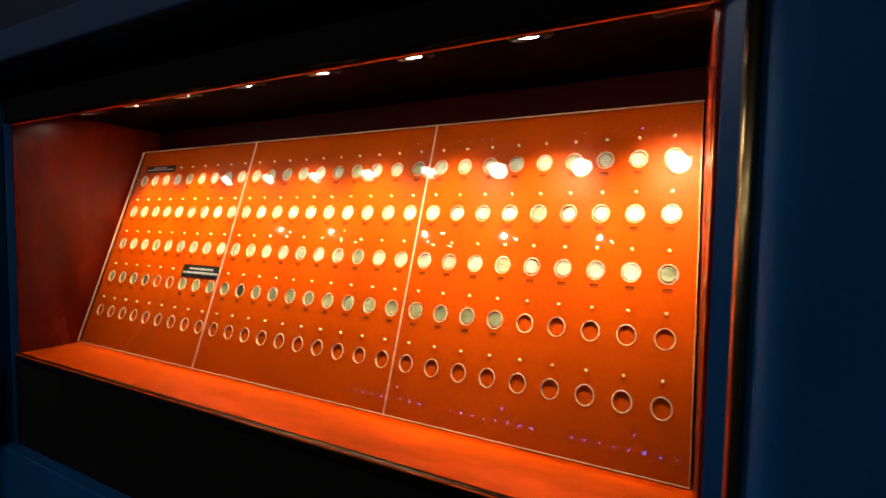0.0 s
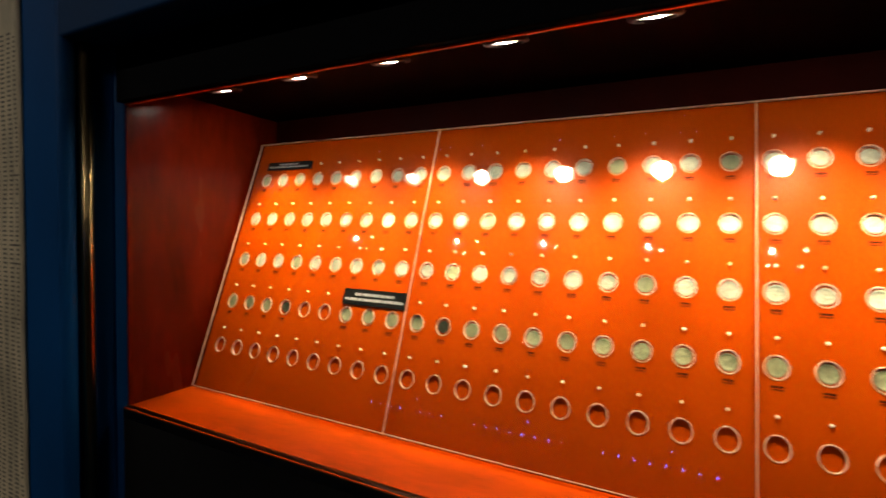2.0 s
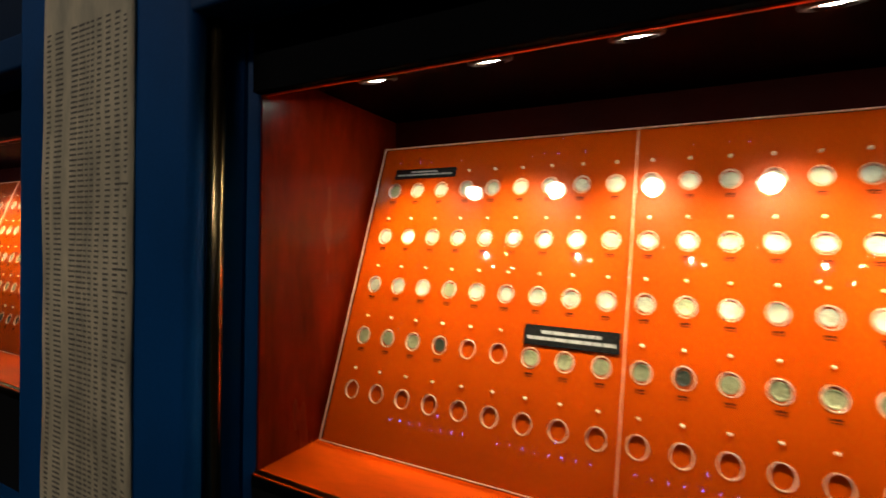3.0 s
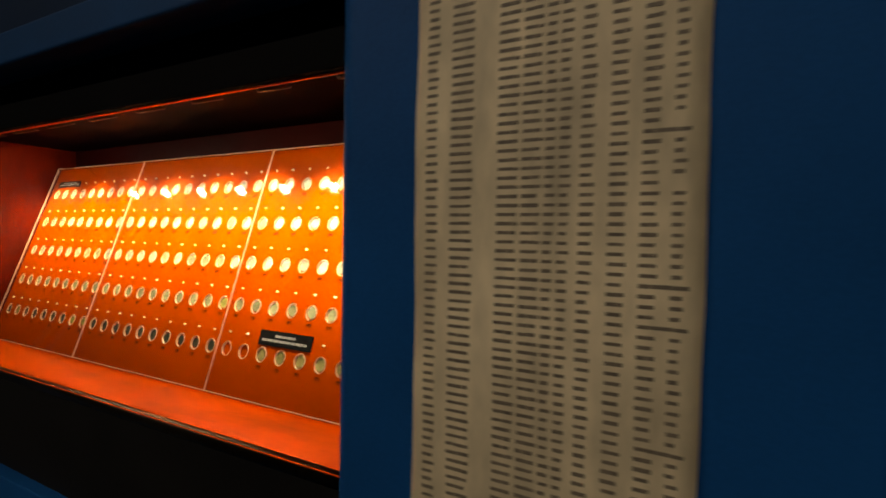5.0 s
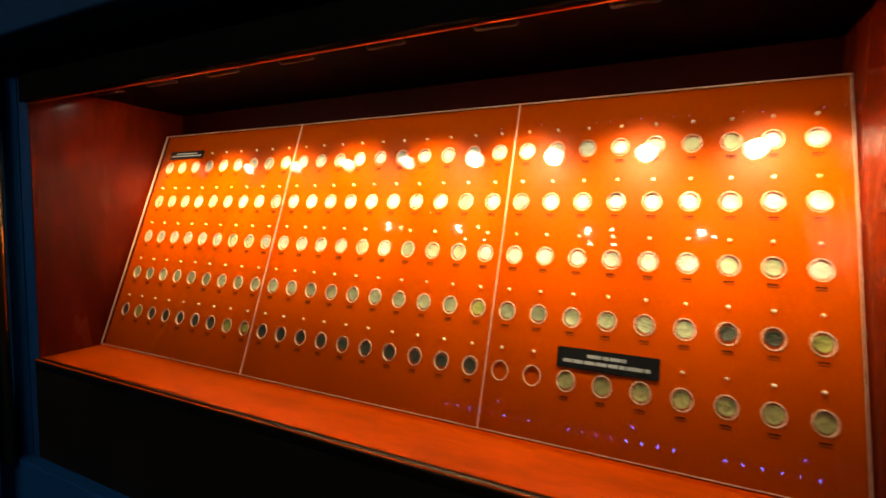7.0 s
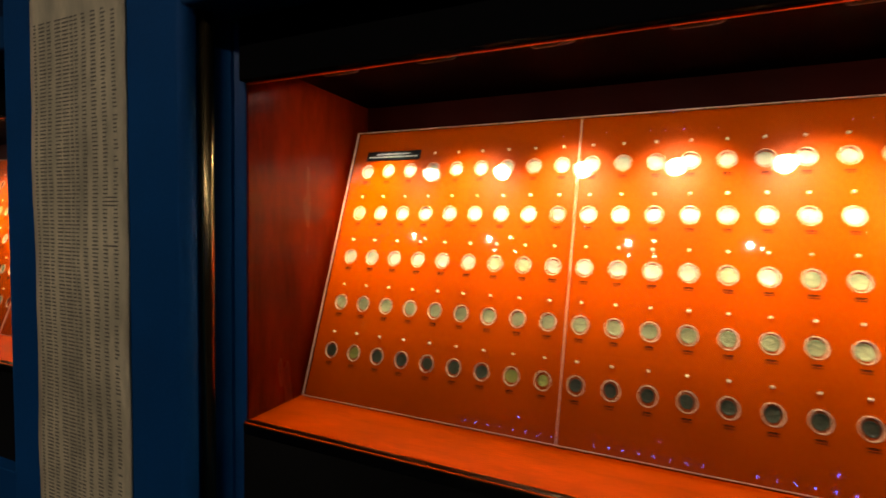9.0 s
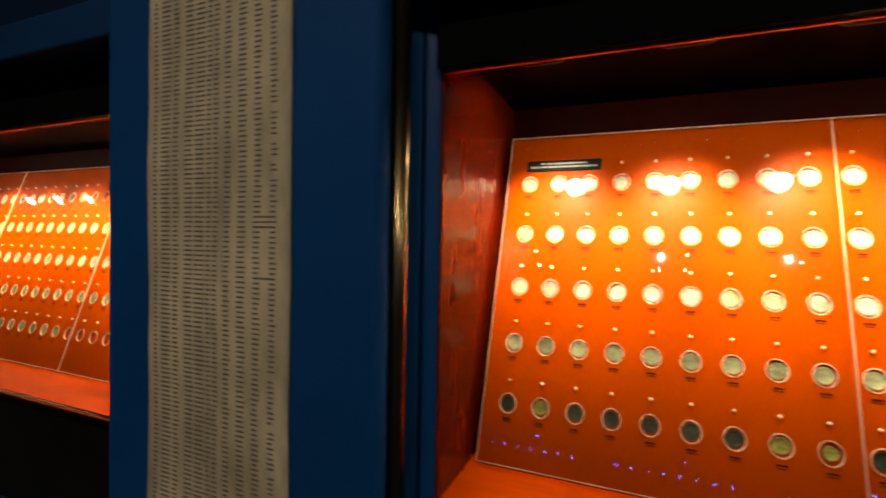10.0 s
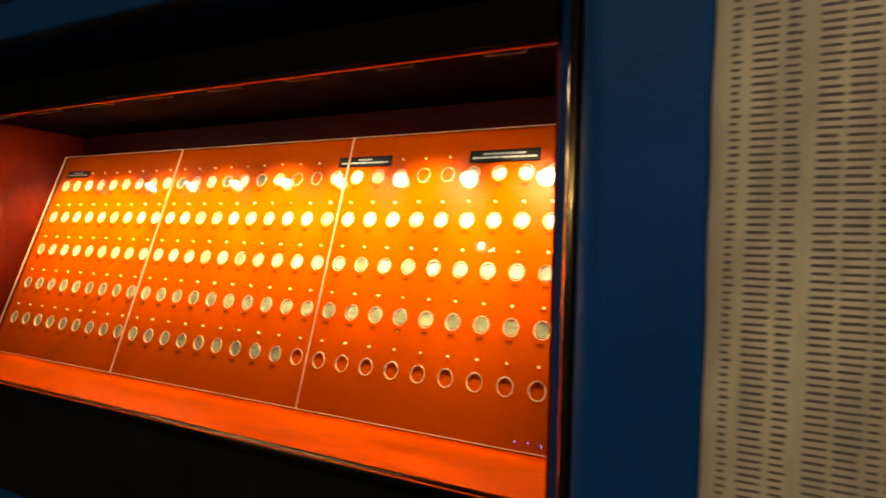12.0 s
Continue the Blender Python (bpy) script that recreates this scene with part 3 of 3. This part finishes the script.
# ---- hall lighting behind the walkway ----
def bulb_light(bulbs):
    """A shallow ceiling box with a glowing bulb in each of its round openings."""
    ob = tagged(new("ceiling_light"), "black ceiling box with small white halogen bulbs", "lamp", "hall ceiling lights")
    part("housing", block(-0.24, 0.24, -0.23, 0.24, 0.0, CEIL_Z - 4.60, 0.008), M_BLACK, ob, "black metal housing")
    for x, y in bulbs:
        rim = lathe([(0.034, 0.002), (0.034, -0.012), (0.040, -0.014), (0.046, -0.010), (0.046, 0.002)], 20, True)
        rim.transform(Matrix.Translation((x, y, 0)))
        part("bulb_rim", rim, M_TRIM, ob, "dark round rim", True)
        glass = lathe([(0.0, -0.016), (0.018, -0.014), (0.031, -0.006), (0.031, 0.001), (0.0, 0.001)], 20)
        glass.transform(Matrix.Translation((x, y, 0)))
        part("bulb", glass, M_ROOMBULB, ob, "white glowing bulb", True)
    return ob


LAMP_Z, LAMP_Y = 4.60, -3.51
four = bulb_light([(x, y) for x in (-0.145, 0.145) for y in (-0.155, 0.155)])
two = bulb_light([(-0.08, 0.18), (0.05, 0.07)])
def hall_lamp(watts):
    lamp = bpy.data.lights.new("hall_glow", "SPOT")
    lamp.spot_size, lamp.spot_blend, lamp.shadow_soft_size = radians(165), 0.6, 0.012
    lamp.energy, lamp.color = watts, COOL
    return lamp


DIM, FULL = hall_lamp(ROOM_WATTS * 0.28), hall_lamp(ROOM_WATTS)
used = set()
for x, kind in ((0.42, four), (-0.86, two), (-2.12, two), (-3.31, four), (-5.09, four), (-6.30, two)):
    m = pose(x, LAMP_Y, LAMP_Z)
    if kind.name in used:
        copy_thing(kind, m)
    else:
        kind.matrix_world = m
        used.add(kind.name)
    new("hall_beam", DIM if x > -2.0 else FULL).matrix_world = pose(x + (-0.145 if kind is four else -0.08), LAMP_Y + (0.155 if kind is four else 0.18), LAMP_Z - 0.05)


def led_bar():
    ob = tagged(new("led_bar"), "dark bar with a row of tiny blue indicator lights", "lamp", "blue light bars on the far wall")
    part("bar", block(-0.95, 0.95, 0.0, 0.03, -0.03, 0.03, 0.006), M_BLACK, ob, "dark metal bar")
    led = mesh("led", lathe([(0.0, 0.018), (0.014, 0.015), (0.023, 0.0), (0.0, 0.0)], 12), M_LED, True)
    for k in range(8):
        placed("led", led, pose(-0.82 + 0.234 * k, 0.03, 0, -90, 0, 0), ob, "tiny blue light")
    part("arm", block(0.17, 0.21, 0.002, 0.02, 0.028, 0.27, 0.004), M_BLACK, ob, "short dark arm")
    placed("led", led, pose(0.19, 0.02, 0.25, -90, 0, 0), ob, "tiny blue light")
    return ob


bar = led_bar()
bar.location = (-0.80, ROOM_Y, 3.05)
for n in range(1, 3):
    copy_thing(bar, pose(-0.80 - 2.34 * n, ROOM_Y, 3.05))
